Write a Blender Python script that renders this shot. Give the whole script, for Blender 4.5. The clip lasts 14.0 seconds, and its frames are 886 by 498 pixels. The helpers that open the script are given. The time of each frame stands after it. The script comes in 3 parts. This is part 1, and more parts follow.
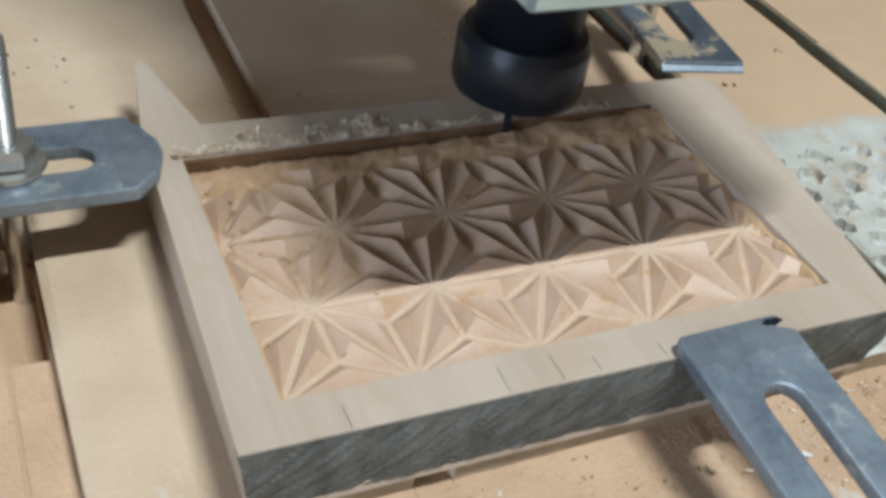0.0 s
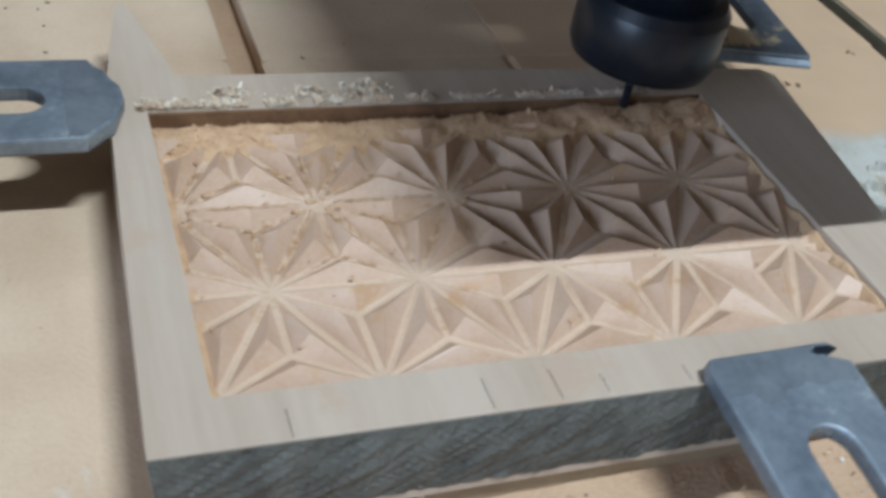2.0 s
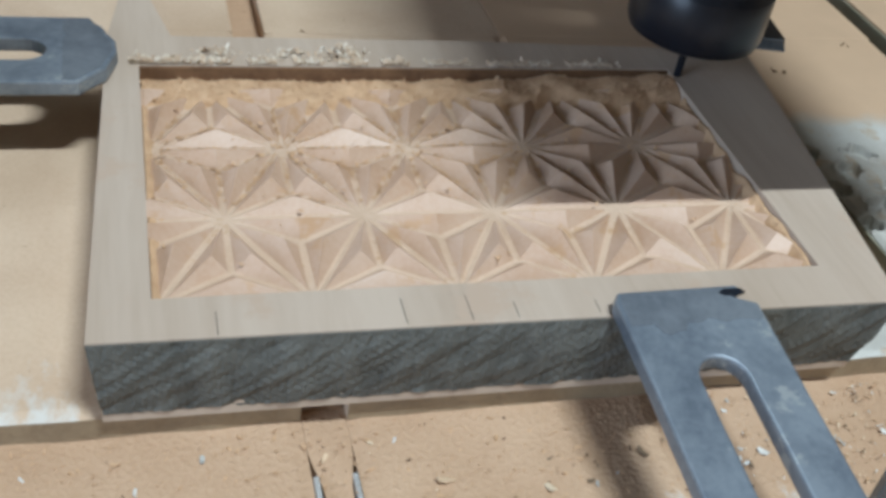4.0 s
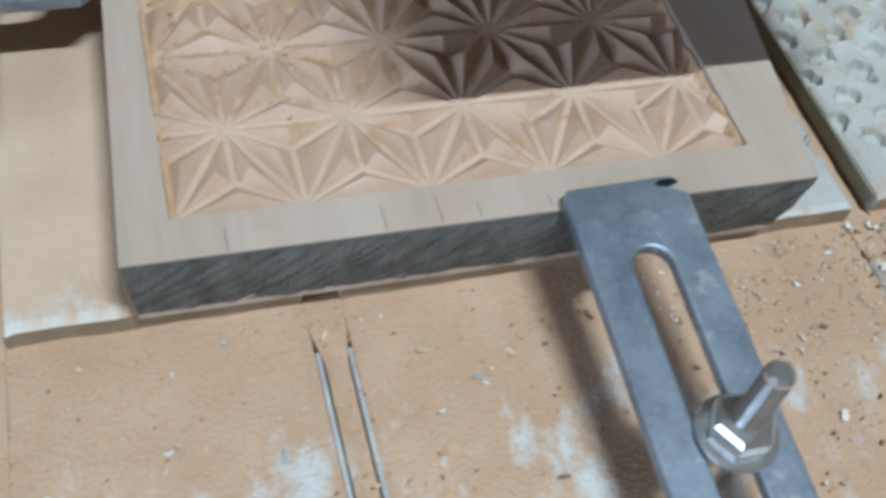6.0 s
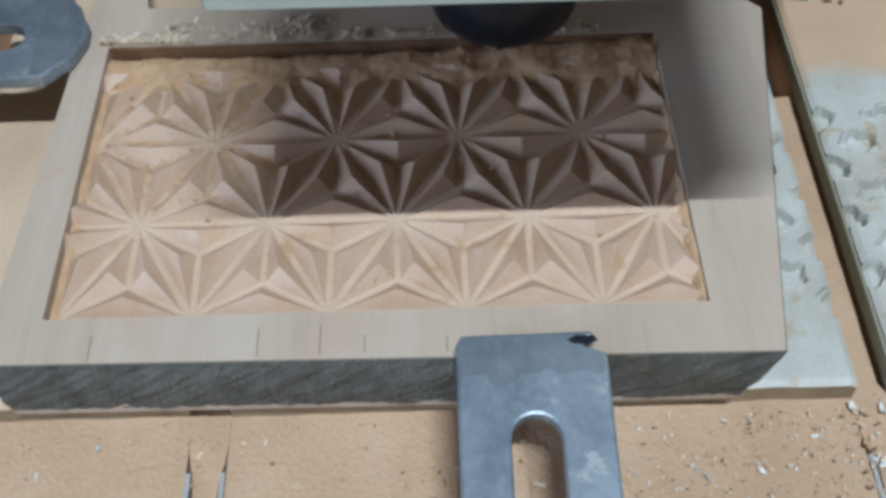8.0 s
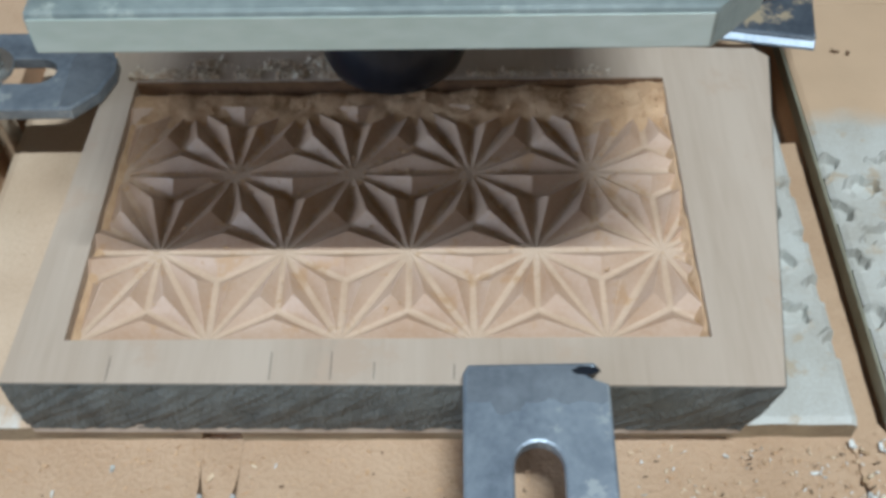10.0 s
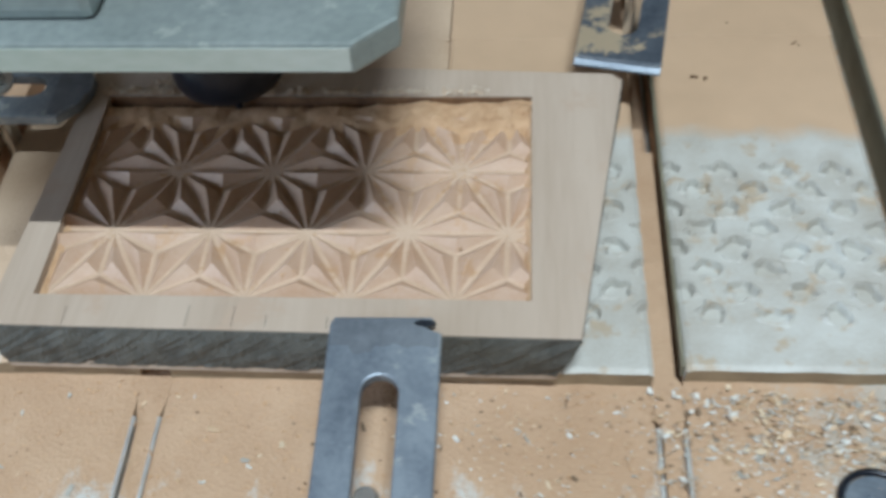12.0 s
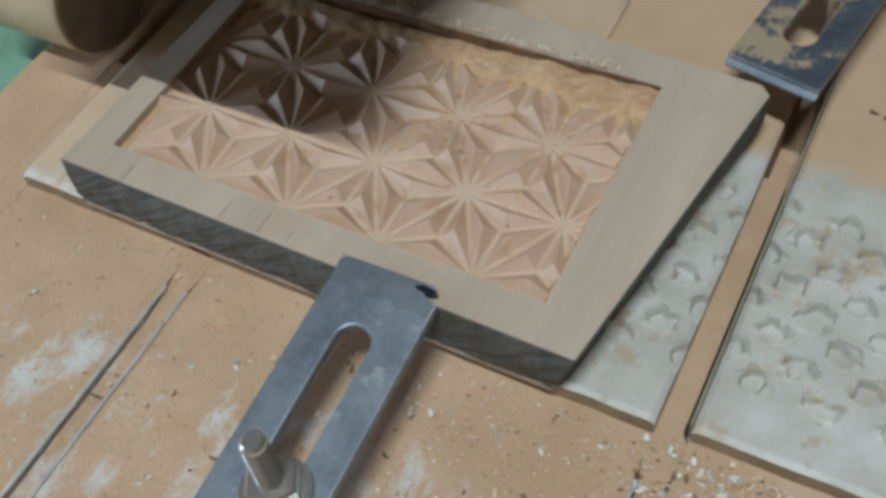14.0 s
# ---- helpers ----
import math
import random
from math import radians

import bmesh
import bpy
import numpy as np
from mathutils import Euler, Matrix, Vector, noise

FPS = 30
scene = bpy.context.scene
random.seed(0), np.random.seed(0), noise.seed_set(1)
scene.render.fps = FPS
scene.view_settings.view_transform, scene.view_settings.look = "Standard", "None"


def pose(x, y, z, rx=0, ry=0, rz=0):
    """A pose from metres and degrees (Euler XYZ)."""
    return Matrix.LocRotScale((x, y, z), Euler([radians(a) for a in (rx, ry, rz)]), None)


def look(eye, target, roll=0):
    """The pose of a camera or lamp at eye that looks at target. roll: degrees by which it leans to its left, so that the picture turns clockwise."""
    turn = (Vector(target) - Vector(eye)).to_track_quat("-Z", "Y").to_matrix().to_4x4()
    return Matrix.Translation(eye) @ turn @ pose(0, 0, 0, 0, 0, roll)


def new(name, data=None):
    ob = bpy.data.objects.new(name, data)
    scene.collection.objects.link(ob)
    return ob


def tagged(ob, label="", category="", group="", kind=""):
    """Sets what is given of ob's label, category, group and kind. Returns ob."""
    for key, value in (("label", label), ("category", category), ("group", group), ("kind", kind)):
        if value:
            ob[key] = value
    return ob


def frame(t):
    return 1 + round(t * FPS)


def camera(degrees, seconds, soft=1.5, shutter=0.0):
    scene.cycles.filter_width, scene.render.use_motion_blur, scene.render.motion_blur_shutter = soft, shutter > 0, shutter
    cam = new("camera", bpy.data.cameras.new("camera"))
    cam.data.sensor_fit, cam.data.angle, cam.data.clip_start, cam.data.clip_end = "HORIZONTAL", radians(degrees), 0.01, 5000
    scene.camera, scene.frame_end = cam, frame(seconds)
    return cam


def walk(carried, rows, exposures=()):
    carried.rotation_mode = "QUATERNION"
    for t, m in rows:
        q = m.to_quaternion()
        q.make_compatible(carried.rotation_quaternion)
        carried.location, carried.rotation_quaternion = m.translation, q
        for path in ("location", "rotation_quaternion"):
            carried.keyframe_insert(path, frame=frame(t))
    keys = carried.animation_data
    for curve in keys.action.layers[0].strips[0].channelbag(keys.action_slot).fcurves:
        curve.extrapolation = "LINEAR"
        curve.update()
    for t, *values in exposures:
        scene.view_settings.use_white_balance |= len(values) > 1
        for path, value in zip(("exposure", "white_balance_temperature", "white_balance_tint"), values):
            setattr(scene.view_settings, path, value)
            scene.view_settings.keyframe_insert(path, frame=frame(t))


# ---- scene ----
cam = camera(45.3, 14.0, soft=3.6, shutter=0.5)
PATH = [
    (0, (-0.086, -0.22, 0.216), (0.696, 1.135, -1.031), 10.2),
    (0.5, (-0.094, -0.211, 0.191), (0.749, 1.134, -1.026), 11.5),
    (1, (-0.095, -0.183, 0.168), (0.817, 1.121, -1.043), 10.3),
    (1.5, (-0.079, -0.177, 0.167), (0.764, 1.128, -1.092), 9.5),
    (2, (-0.052, -0.195, 0.18), (0.646, 1.21, -1.061), 12.2),
    (2.5, (-0.018, -0.206, 0.192), (0.508, 1.202, -1.128), 10.1),
    (5, (-0.044, -0.251, 0.18), (0.525, 1.256, -1.006), 10.8),
    (5.5, (-0.07, -0.242, 0.215), (0.509, 1.091, -1.159), 11.1),
    (5.7, (-0.034, -0.243, 0.239), (0.491, 0.981, -1.253), 10.2),
    (6, (-0.023, -0.235, 0.254), (0.477, 0.867, -1.338), 11.6),
    (6.2, (0.004, -0.247, 0.26), (0.265, 0.932, -1.335), 4.5),
    (6.5, (0.029, -0.235, 0.264), (0.137, 0.932, -1.356), 6.6),
    (7, (0.069, -0.212, 0.252), (0.093, 0.949, -1.377), -0.2),
    (7.5, (0.091, -0.205, 0.253), (0.096, 0.974, -1.363), -1.5),
    (10, (0.096, -0.216, 0.259), (0.064, 1.063, -1.278), -1.5),
    (10.5, (0.094, -0.213, 0.258), (0.081, 1.063, -1.282), -0.3),
    (11, (0.101, -0.216, 0.265), (0.067, 1.048, -1.284), -1.5),
    (11.5, (0.128, -0.271, 0.298), (-0.018, 1.049, -1.197), -3.8),
    (12, (0.164, -0.28, 0.315), (0.024, 1.02, -1.199), -4.0),
    (12.5, (0.188, -0.317, 0.361), (0.013, 1.003, -1.131), -0.6),
    (13, (0.22, -0.281, 0.332), (-0.208, 0.945, -1.189), -1.4),
    (13.5, (0.262, -0.248, 0.323), (-0.379, 0.829, -1.235), -3.9),
    (14, (0.255, -0.225, 0.307), (-0.417, 0.79, -1.279), -7.9),
]
walk(cam, [(t, look(eye, target, roll)) for t, eye, target, roll in PATH],
     [(0, 0.0, 6500, 10), (1, -0.03, 6400, 10), (2, -0.12, 5980, 10), (2.5, -0.15, 6150, 10), (5, -0.07, 6200, 10), (6, -0.20, 5900, 10), (7, -0.22, 5850, 10), (10, -0.13, 6200, 10), (11, -0.13, 6250, 10), (12.5, -0.25, 6200, 10), (14, -0.6, 6450, 10)])

# Plan: x along the board's front edge, y away from the viewer, z = 0 at the crests of the carving.
P = 0.040                      # pitch of the carved star lattice
ZB, ZS, ZT = -0.031, -0.0225, 0.003   # bed, strips' top = board's underside, board's top
ZG = -0.0017                   # floor of the carved grooves
SLOTS = (-0.079, 0.0225, 0.123, 0.222, 0.3245)  # middles of the T-slots


# ---- world and light ----
world = bpy.data.worlds.new("world")
scene.world = world
world.use_nodes = True
wn = world.node_tree.nodes
sky = wn.new("ShaderNodeTexSky")
sky.sky_type, sky.sun_disc, sky.sun_elevation, sky.sun_rotation = "NISHITA", False, radians(35), radians(200)
wn["Background"].inputs["Strength"].default_value = 0.05
world.node_tree.links.new(sky.outputs[0], wn["Background"].inputs["Color"])


def area(name, m, sx, sy, watts, colour):
    data = bpy.data.lights.new(name, "AREA")
    data.shape, data.size, data.size_y, data.energy, data.color = "RECTANGLE", sx, sy, watts, colour
    lamp = new(name, data)
    lamp.matrix_world = m
    return lamp


TUBE = Vector((0.375, -0.73, 2.15))
area("ceiling_tube_light", pose(*TUBE), 0.56, 0.02, 61, (0.885, 0.98, 1.0))
# Cool daylight fill from the left; lamp and doorway are unseen additions.
area("west_daylight_fill", look((-2.5, -1.35, 0.80), (0.1, 0.0, 0.0)), 1.5, 1.5, 58, (0.64, 0.80, 1.0))


# ---- materials ----
def material(name, base, rough=0.6, metal=0.0, dark=None, scale=60.0, fine=900.0, bump=0.3, depth=0.0006, stretch=(1, 1, 1), spots=None, spot_scale=25.0, spot_at=0.6):
    """A surface with two scales of variation; stretch draws the grain out; spots: a third colour in patches."""
    m = bpy.data.materials.new(name)
    m.use_nodes = True
    n, l = m.node_tree.nodes, m.node_tree.links
    b = n["Principled BSDF"]
    co = n.new("ShaderNodeTexCoord")
    mp = n.new("ShaderNodeMapping")
    mp.inputs["Scale"].default_value = stretch
    l.new(co.outputs["Object"], mp.inputs["Vector"])
    big, small = n.new("ShaderNodeTexNoise"), n.new("ShaderNodeTexNoise")
    for t, s, d in ((big, scale, 5.0), (small, fine, 3.0)):
        t.inputs["Scale"].default_value, t.inputs["Detail"].default_value = s, d
        l.new(mp.outputs[0], t.inputs["Vector"])
    add = n.new("ShaderNodeMath")
    add.operation = "MULTIPLY_ADD"
    l.new(small.outputs["Fac"], add.inputs[0])
    add.inputs[1].default_value = 0.45
    l.new(big.outputs["Fac"], add.inputs[2])
    ramp = n.new("ShaderNodeValToRGB")
    dark = dark or tuple(c * 0.6 for c in base)
    ramp.color_ramp.elements[0].position, ramp.color_ramp.elements[0].color = 0.42, (*dark, 1)
    ramp.color_ramp.elements[1].position, ramp.color_ramp.elements[1].color = 0.9, (*base, 1)
    l.new(add.outputs[0], ramp.inputs[0])
    out = ramp.outputs[0]
    if spots:
        blot = n.new("ShaderNodeTexNoise")
        blot.inputs["Scale"].default_value, blot.inputs["Detail"].default_value, blot.inputs["Roughness"].default_value = spot_scale, 8.0, 0.7
        l.new(co.outputs["Object"], blot.inputs["Vector"])
        edge = n.new("ShaderNodeValToRGB")
        edge.color_ramp.elements[0].position, edge.color_ramp.elements[1].position = spot_at, spot_at + 0.06
        l.new(blot.outputs["Fac"], edge.inputs[0])
        mix = n.new("ShaderNodeMix")
        mix.data_type = "RGBA"
        l.new(edge.outputs[0], mix.inputs[0])
        l.new(out, mix.inputs[6])
        mix.inputs[7].default_value = (*spots, 1)
        out = mix.outputs[2]
    l.new(out, b.inputs["Base Color"])
    b.inputs["Roughness"].default_value, b.inputs["Metallic"].default_value = rough, metal
    bp = n.new("ShaderNodeBump")
    bp.inputs["Strength"].default_value, bp.inputs["Distance"].default_value = bump, depth
    l.new(add.outputs[0], bp.inputs["Height"])
    l.new(bp.outputs[0], b.inputs["Normal"])
    return m


MDF = material("fibreboard", (0.545, 0.38, 0.255), 0.85, dark=(0.45, 0.295, 0.185), scale=30, fine=650, bump=0.9, depth=0.0018, spots=(0.34, 0.215, 0.13), spot_scale=230, spot_at=0.635)
STRIP = material("fibreboard_strip", (0.60, 0.465, 0.34), 0.85, dark=(0.50, 0.365, 0.255), scale=35, fine=700, bump=0.7, depth=0.001, spots=(0.34, 0.22, 0.14), spot_scale=260, spot_at=0.66)
WHITE = material("worn_white_strip", (0.56, 0.575, 0.55), 0.55, dark=(0.40, 0.38, 0.335), scale=50, fine=900, bump=0.8, spots=(0.46, 0.39, 0.30), spot_scale=70, spot_at=0.57)


def paint_patches(mat, colour, y0, y1, most, east=9.0):
    """Ragged remains of white paint on the bed, denser away from the work."""
    n, l = mat.node_tree.nodes, mat.node_tree.links
    b = n["Principled BSDF"]
    old = b.inputs["Base Color"].links[0].from_socket
    co, xyz = n.new("ShaderNodeTexCoord"), n.new("ShaderNodeSeparateXYZ")
    l.new(co.outputs["Object"], xyz.inputs[0])
    rag = n.new("ShaderNodeTexNoise")
    rag.inputs["Scale"].default_value, rag.inputs["Detail"].default_value, rag.inputs["Roughness"].default_value = 44.0, 9.0, 0.72
    mp = n.new("ShaderNodeMapping")
    mp.inputs["Scale"].default_value = (1.0, 0.5, 1.0)
    l.new(co.outputs["Object"], mp.inputs["Vector"])
    l.new(mp.outputs[0], rag.inputs["Vector"])
    far = n.new("ShaderNodeMapRange")
    far.inputs["From Min"].default_value, far.inputs["From Max"].default_value = y0, y1
    far.inputs["To Min"].default_value, far.inputs["To Max"].default_value = -0.14, most
    l.new(xyz.outputs["Y"], far.inputs["Value"])
    add = n.new("ShaderNodeMath")
    l.new(rag.outputs["Fac"], add.inputs[0])
    l.new(far.outputs[0], add.inputs[1])
    till = n.new("ShaderNodeMapRange")
    till.inputs["From Min"].default_value, till.inputs["From Max"].default_value = east - 0.006, east + 0.002
    till.inputs["To Min"].default_value, till.inputs["To Max"].default_value = 0.0, -0.5
    l.new(xyz.outputs["X"], till.inputs["Value"])
    kept = n.new("ShaderNodeMath")
    l.new(add.outputs[0], kept.inputs[0])
    l.new(till.outputs[0], kept.inputs[1])
    add = kept
    edge = n.new("ShaderNodeMapRange")
    edge.inputs["From Min"].default_value, edge.inputs["From Max"].default_value = 0.60, 0.71
    edge.inputs["To Max"].default_value = 0.8
    l.new(add.outputs[0], edge.inputs["Value"])
    mix = n.new("ShaderNodeMix")
    mix.data_type = "RGBA"
    l.new(edge.outputs[0], mix.inputs[0])
    l.new(old, mix.inputs[6])
    mix.inputs[7].default_value = (*colour, 1)
    l.new(mix.outputs[2], b.inputs["Base Color"])


paint_patches(MDF, (0.60, 0.64, 0.64), -0.065, -0.11, 0.10)


def flecked_east(mat, x0, colour):
    """Grey-white paint remains on the bed's east half."""
    n, l = mat.node_tree.nodes, mat.node_tree.links
    b = n["Principled BSDF"]
    old = b.inputs["Base Color"].links[0].from_socket
    co, xyz = n.new("ShaderNodeTexCoord"), n.new("ShaderNodeSeparateXYZ")
    l.new(co.outputs["Object"], xyz.inputs[0])
    rag = n.new("ShaderNodeTexNoise")
    rag.inputs["Scale"].default_value, rag.inputs["Detail"].default_value, rag.inputs["Roughness"].default_value = 120.0, 8.0, 0.75
    l.new(co.outputs["Object"], rag.inputs["Vector"])
    far = n.new("ShaderNodeMapRange")
    far.inputs["From Min"].default_value, far.inputs["From Max"].default_value = x0, x0 + 0.10
    far.inputs["To Min"].default_value, far.inputs["To Max"].default_value = -0.25, 0.06
    l.new(xyz.outputs["X"], far.inputs["Value"])
    add = n.new("ShaderNodeMath")
    l.new(rag.outputs["Fac"], add.inputs[0])
    l.new(far.outputs[0], add.inputs[1])
    edge = n.new("ShaderNodeMapRange")
    edge.inputs["From Min"].default_value, edge.inputs["From Max"].default_value = 0.48, 0.60
    edge.inputs["To Max"].default_value = 0.75
    l.new(add.outputs[0], edge.inputs["Value"])
    mix = n.new("ShaderNodeMix")
    mix.data_type = "RGBA"
    l.new(edge.outputs[0], mix.inputs[0])
    l.new(old, mix.inputs[6])
    mix.inputs[7].default_value = (*colour, 1)
    l.new(mix.outputs[2], b.inputs["Base Color"])


flecked_east(MDF, 0.20, (0.47, 0.48, 0.45))
paint_patches(STRIP, (0.60, 0.61, 0.585), -0.01, -0.052, 0.20, -0.034)


def bare_beyond(mat, y, colour, soft=0.006):
    """The coat of a strip ends at y; bare board shows behind it."""
    n, l = mat.node_tree.nodes, mat.node_tree.links
    b = n["Principled BSDF"]
    old = b.inputs["Base Color"].links[0].from_socket
    co, xyz = n.new("ShaderNodeTexCoord"), n.new("ShaderNodeSeparateXYZ")
    l.new(co.outputs["Object"], xyz.inputs[0])
    rough = n.new("ShaderNodeTexNoise")
    rough.inputs["Scale"].default_value, rough.inputs["Detail"].default_value = 60.0, 6.0
    l.new(co.outputs["Object"], rough.inputs["Vector"])
    add = n.new("ShaderNodeMath")
    add.operation = "MULTIPLY_ADD"
    l.new(rough.outputs["Fac"], add.inputs[0])
    add.inputs[1].default_value = 0.02
    l.new(xyz.outputs["Y"], add.inputs[2])
    rng = n.new("ShaderNodeMapRange")
    rng.inputs["From Min"].default_value, rng.inputs["From Max"].default_value = y + 0.01 - soft, y + 0.01 + soft
    l.new(add.outputs[0], rng.inputs["Value"])
    grain = n.new("ShaderNodeMix")
    grain.data_type = "RGBA"
    l.new(rough.outputs["Fac"], grain.inputs[0])
    grain.inputs[6].default_value, grain.inputs[7].default_value = (*colour, 1), (*(c * 1.18 for c in colour), 1)
    mix = n.new("ShaderNodeMix")
    mix.data_type = "RGBA"
    l.new(rng.outputs[0], mix.inputs[0])
    l.new(old, mix.inputs[6])
    l.new(grain.outputs[2], mix.inputs[7])
    l.new(mix.outputs[2], b.inputs["Base Color"])


bare_beyond(WHITE, 0.081, (0.515, 0.37, 0.25))
WOOD = material("board_wood", (0.51, 0.425, 0.35), 0.5, dark=(0.40, 0.315, 0.245), scale=20, fine=200, stretch=(2.2, 0.2, 1), bump=0.2, spots=(0.47, 0.365, 0.285), spot_scale=22, spot_at=0.55)
CARVED = material("carved_wood", (0.555, 0.405, 0.31), 0.46, dark=(0.455, 0.285, 0.18), scale=40, fine=700, bump=0.35, spots=(0.50, 0.32, 0.195), spot_scale=60, spot_at=0.57)
CREST = material("dusty_groove", (0.625, 0.475, 0.36), 0.8, dark=(0.52, 0.37, 0.26), scale=60, fine=700, bump=0.35, spots=(0.50, 0.33, 0.205), spot_scale=60, spot_at=0.57)
BARK = material("bark_edge", (0.115, 0.118, 0.108), 0.7, dark=(0.05, 0.052, 0.048), scale=160, fine=900, stretch=(1, 1, 0.5), bump=0.9, depth=0.002)
STEEL = material("blackened_steel", (0.255, 0.305, 0.36), 0.40, 0.42, dark=(0.115, 0.145, 0.19), scale=60, fine=500, bump=0.15, spots=(0.36, 0.40, 0.43), spot_scale=70, spot_at=0.59)
OLIVE = material("olive_slot_wall", (0.27, 0.265, 0.20), 0.6, dark=(0.18, 0.175, 0.13), scale=60, fine=700)
SMEAR = material("smeared_plate_edge", (0.52, 0.58, 0.55), 0.4, 0.2, dark=(0.36, 0.43, 0.38), scale=22, fine=300, stretch=(0.4, 1, 1), spots=(0.34, 0.46, 0.33), spot_scale=18, spot_at=0.62)
WORN = material("rubbed_steel_edge", (0.27, 0.31, 0.35), 0.5, 0.4, dark=(0.13, 0.16, 0.20), scale=120, fine=700)
DUSTY = material("dusty_blued_steel", (0.15, 0.18, 0.22), 0.5, 0.5, dark=(0.06, 0.08, 0.11), scale=60, fine=500, spots=(0.55, 0.46, 0.33), spot_scale=40, spot_at=0.50)
ZINC = material("zinc_steel", (0.72, 0.735, 0.73), 0.27, 0.9, dark=(0.52, 0.53, 0.52), scale=90, fine=800, bump=0.1)
BLACK = material("black_anodised", (0.012, 0.016, 0.026), 0.3, 0.2, dark=(0.006, 0.008, 0.012), scale=80, fine=600, bump=0.05)
PLATE = material("dusty_alu_plate", (0.33, 0.38, 0.38), 0.38, 0.35, dark=(0.17, 0.215, 0.215), scale=18, fine=300, bump=0.1, spots=(0.49, 0.54, 0.51), spot_scale=22, spot_at=0.57)
CREAM = material("cream_wood", (0.56, 0.46, 0.31), 0.6, dark=(0.42, 0.32, 0.20), scale=25, fine=300, stretch=(0.3, 1, 1))
# Brown that holds the shade on the roller's end in its colour.
SHADED_END = material("shaded_end_face", (0.27, 0.205, 0.14), 0.8, dark=(0.16, 0.11, 0.07), scale=60, fine=500)
# Cut-edge brown, darkened further for the shade on the strips' fronts.
SHADED_CUT = material("shaded_cut_edge", (0.34, 0.26, 0.165), 0.9, dark=(0.22, 0.16, 0.10), scale=70, fine=700, bump=0.8)
OXIDE = material("oxide_band", (0.195, 0.225, 0.26), 0.42, 0.3, dark=(0.10, 0.12, 0.15), scale=90, fine=500, bump=0.1)
DUST = material("saw_dust", (0.62, 0.42, 0.26), 0.95, dark=(0.47, 0.29, 0.165), scale=200, fine=1800, bump=0.9, depth=0.001)
SHAVING = material("pale_shavings", (0.66, 0.57, 0.46), 0.9, dark=(0.46, 0.35, 0.25), scale=200, fine=1500)
CHIP = material("wood_chip", (0.66, 0.62, 0.55), 0.8, dark=(0.34, 0.26, 0.17), scale=120, fine=900)
BROWN_CUT = material("dark_brown_cut", (0.22, 0.12, 0.06), 0.8, dark=(0.10, 0.05, 0.025), scale=90, fine=600)


def many_coloured(mat, colours):
    """Each loose piece takes one of the colours."""
    n, l = mat.node_tree.nodes, mat.node_tree.links
    geo, ramp = n.new("ShaderNodeNewGeometry"), n.new("ShaderNodeValToRGB")
    ramp.color_ramp.interpolation = "CONSTANT"
    while len(ramp.color_ramp.elements) < len(colours):
        ramp.color_ramp.elements.new(0.5)
    for i, c in enumerate(colours):
        ramp.color_ramp.elements[i].position = i / len(colours)
        ramp.color_ramp.elements[i].color = (*c, 1)
    l.new(geo.outputs["Random Per Island"], ramp.inputs[0])
    l.new(ramp.outputs[0], n["Principled BSDF"].inputs["Base Color"])


many_coloured(CHIP, ((0.66, 0.50, 0.34), (0.70, 0.71, 0.68), (0.48, 0.33, 0.2), (0.42, 0.42, 0.39), (0.62, 0.61, 0.57), (0.2, 0.14, 0.09), (0.70, 0.58, 0.42)))
many_coloured(SHAVING, ((0.68, 0.60, 0.49), (0.55, 0.43, 0.32), (0.72, 0.66, 0.57), (0.60, 0.46, 0.33)))
CRUMB = material("dark_crumb", (0.16, 0.09, 0.05), 0.9, scale=200, fine=900)
ALU = material("slot_aluminium", (0.74, 0.75, 0.745), 0.42, 0.55, dark=(0.45, 0.45, 0.44), scale=60, fine=900)
# Unseen room shell, tinted warm to bounce fill into the shaded carving.
BOUNCE = material("warm_bounce_shell", (0.47, 0.35, 0.25), 0.9, dark=(0.38, 0.27, 0.185), scale=2, fine=40)
CONCRETE = material("concrete", (0.20, 0.19, 0.18), 0.85, scale=3, fine=60)
GREEN = material("green_enamel", (0.22, 0.42, 0.30), 0.45, scale=20, fine=300)
RUST = material("rusty_brown", (0.30, 0.13, 0.06), 0.8, scale=60, fine=500)


# ---- mesh helpers ----
def part(name, bm, mat, parent=None, label="", smooth=False):
    bmesh.ops.recalc_face_normals(bm, faces=bm.faces)
    me = bpy.data.meshes.new(name)
    bm.to_mesh(me)
    bm.free()
    for f in me.polygons:
        f.use_smooth = smooth
    me.materials.append(mat)
    ob = new(name, me)
    if parent:
        ob.parent = parent
    if label:
        ob["label"] = label
    return ob


def box(x0, x1, y0, y1, z0, z1, bevel=0.0, seg=2):
    bm = bmesh.new()
    bmesh.ops.create_cube(bm, size=1.0, matrix=Matrix.Translation(((x0 + x1) / 2, (y0 + y1) / 2, (z0 + z1) / 2)) @ Matrix.Diagonal((x1 - x0, y1 - y0, z1 - z0, 1)))
    if bevel:
        bmesh.ops.bevel(bm, geom=bm.edges[:], offset=bevel, segments=seg, profile=0.6, affect="EDGES")
    return bm


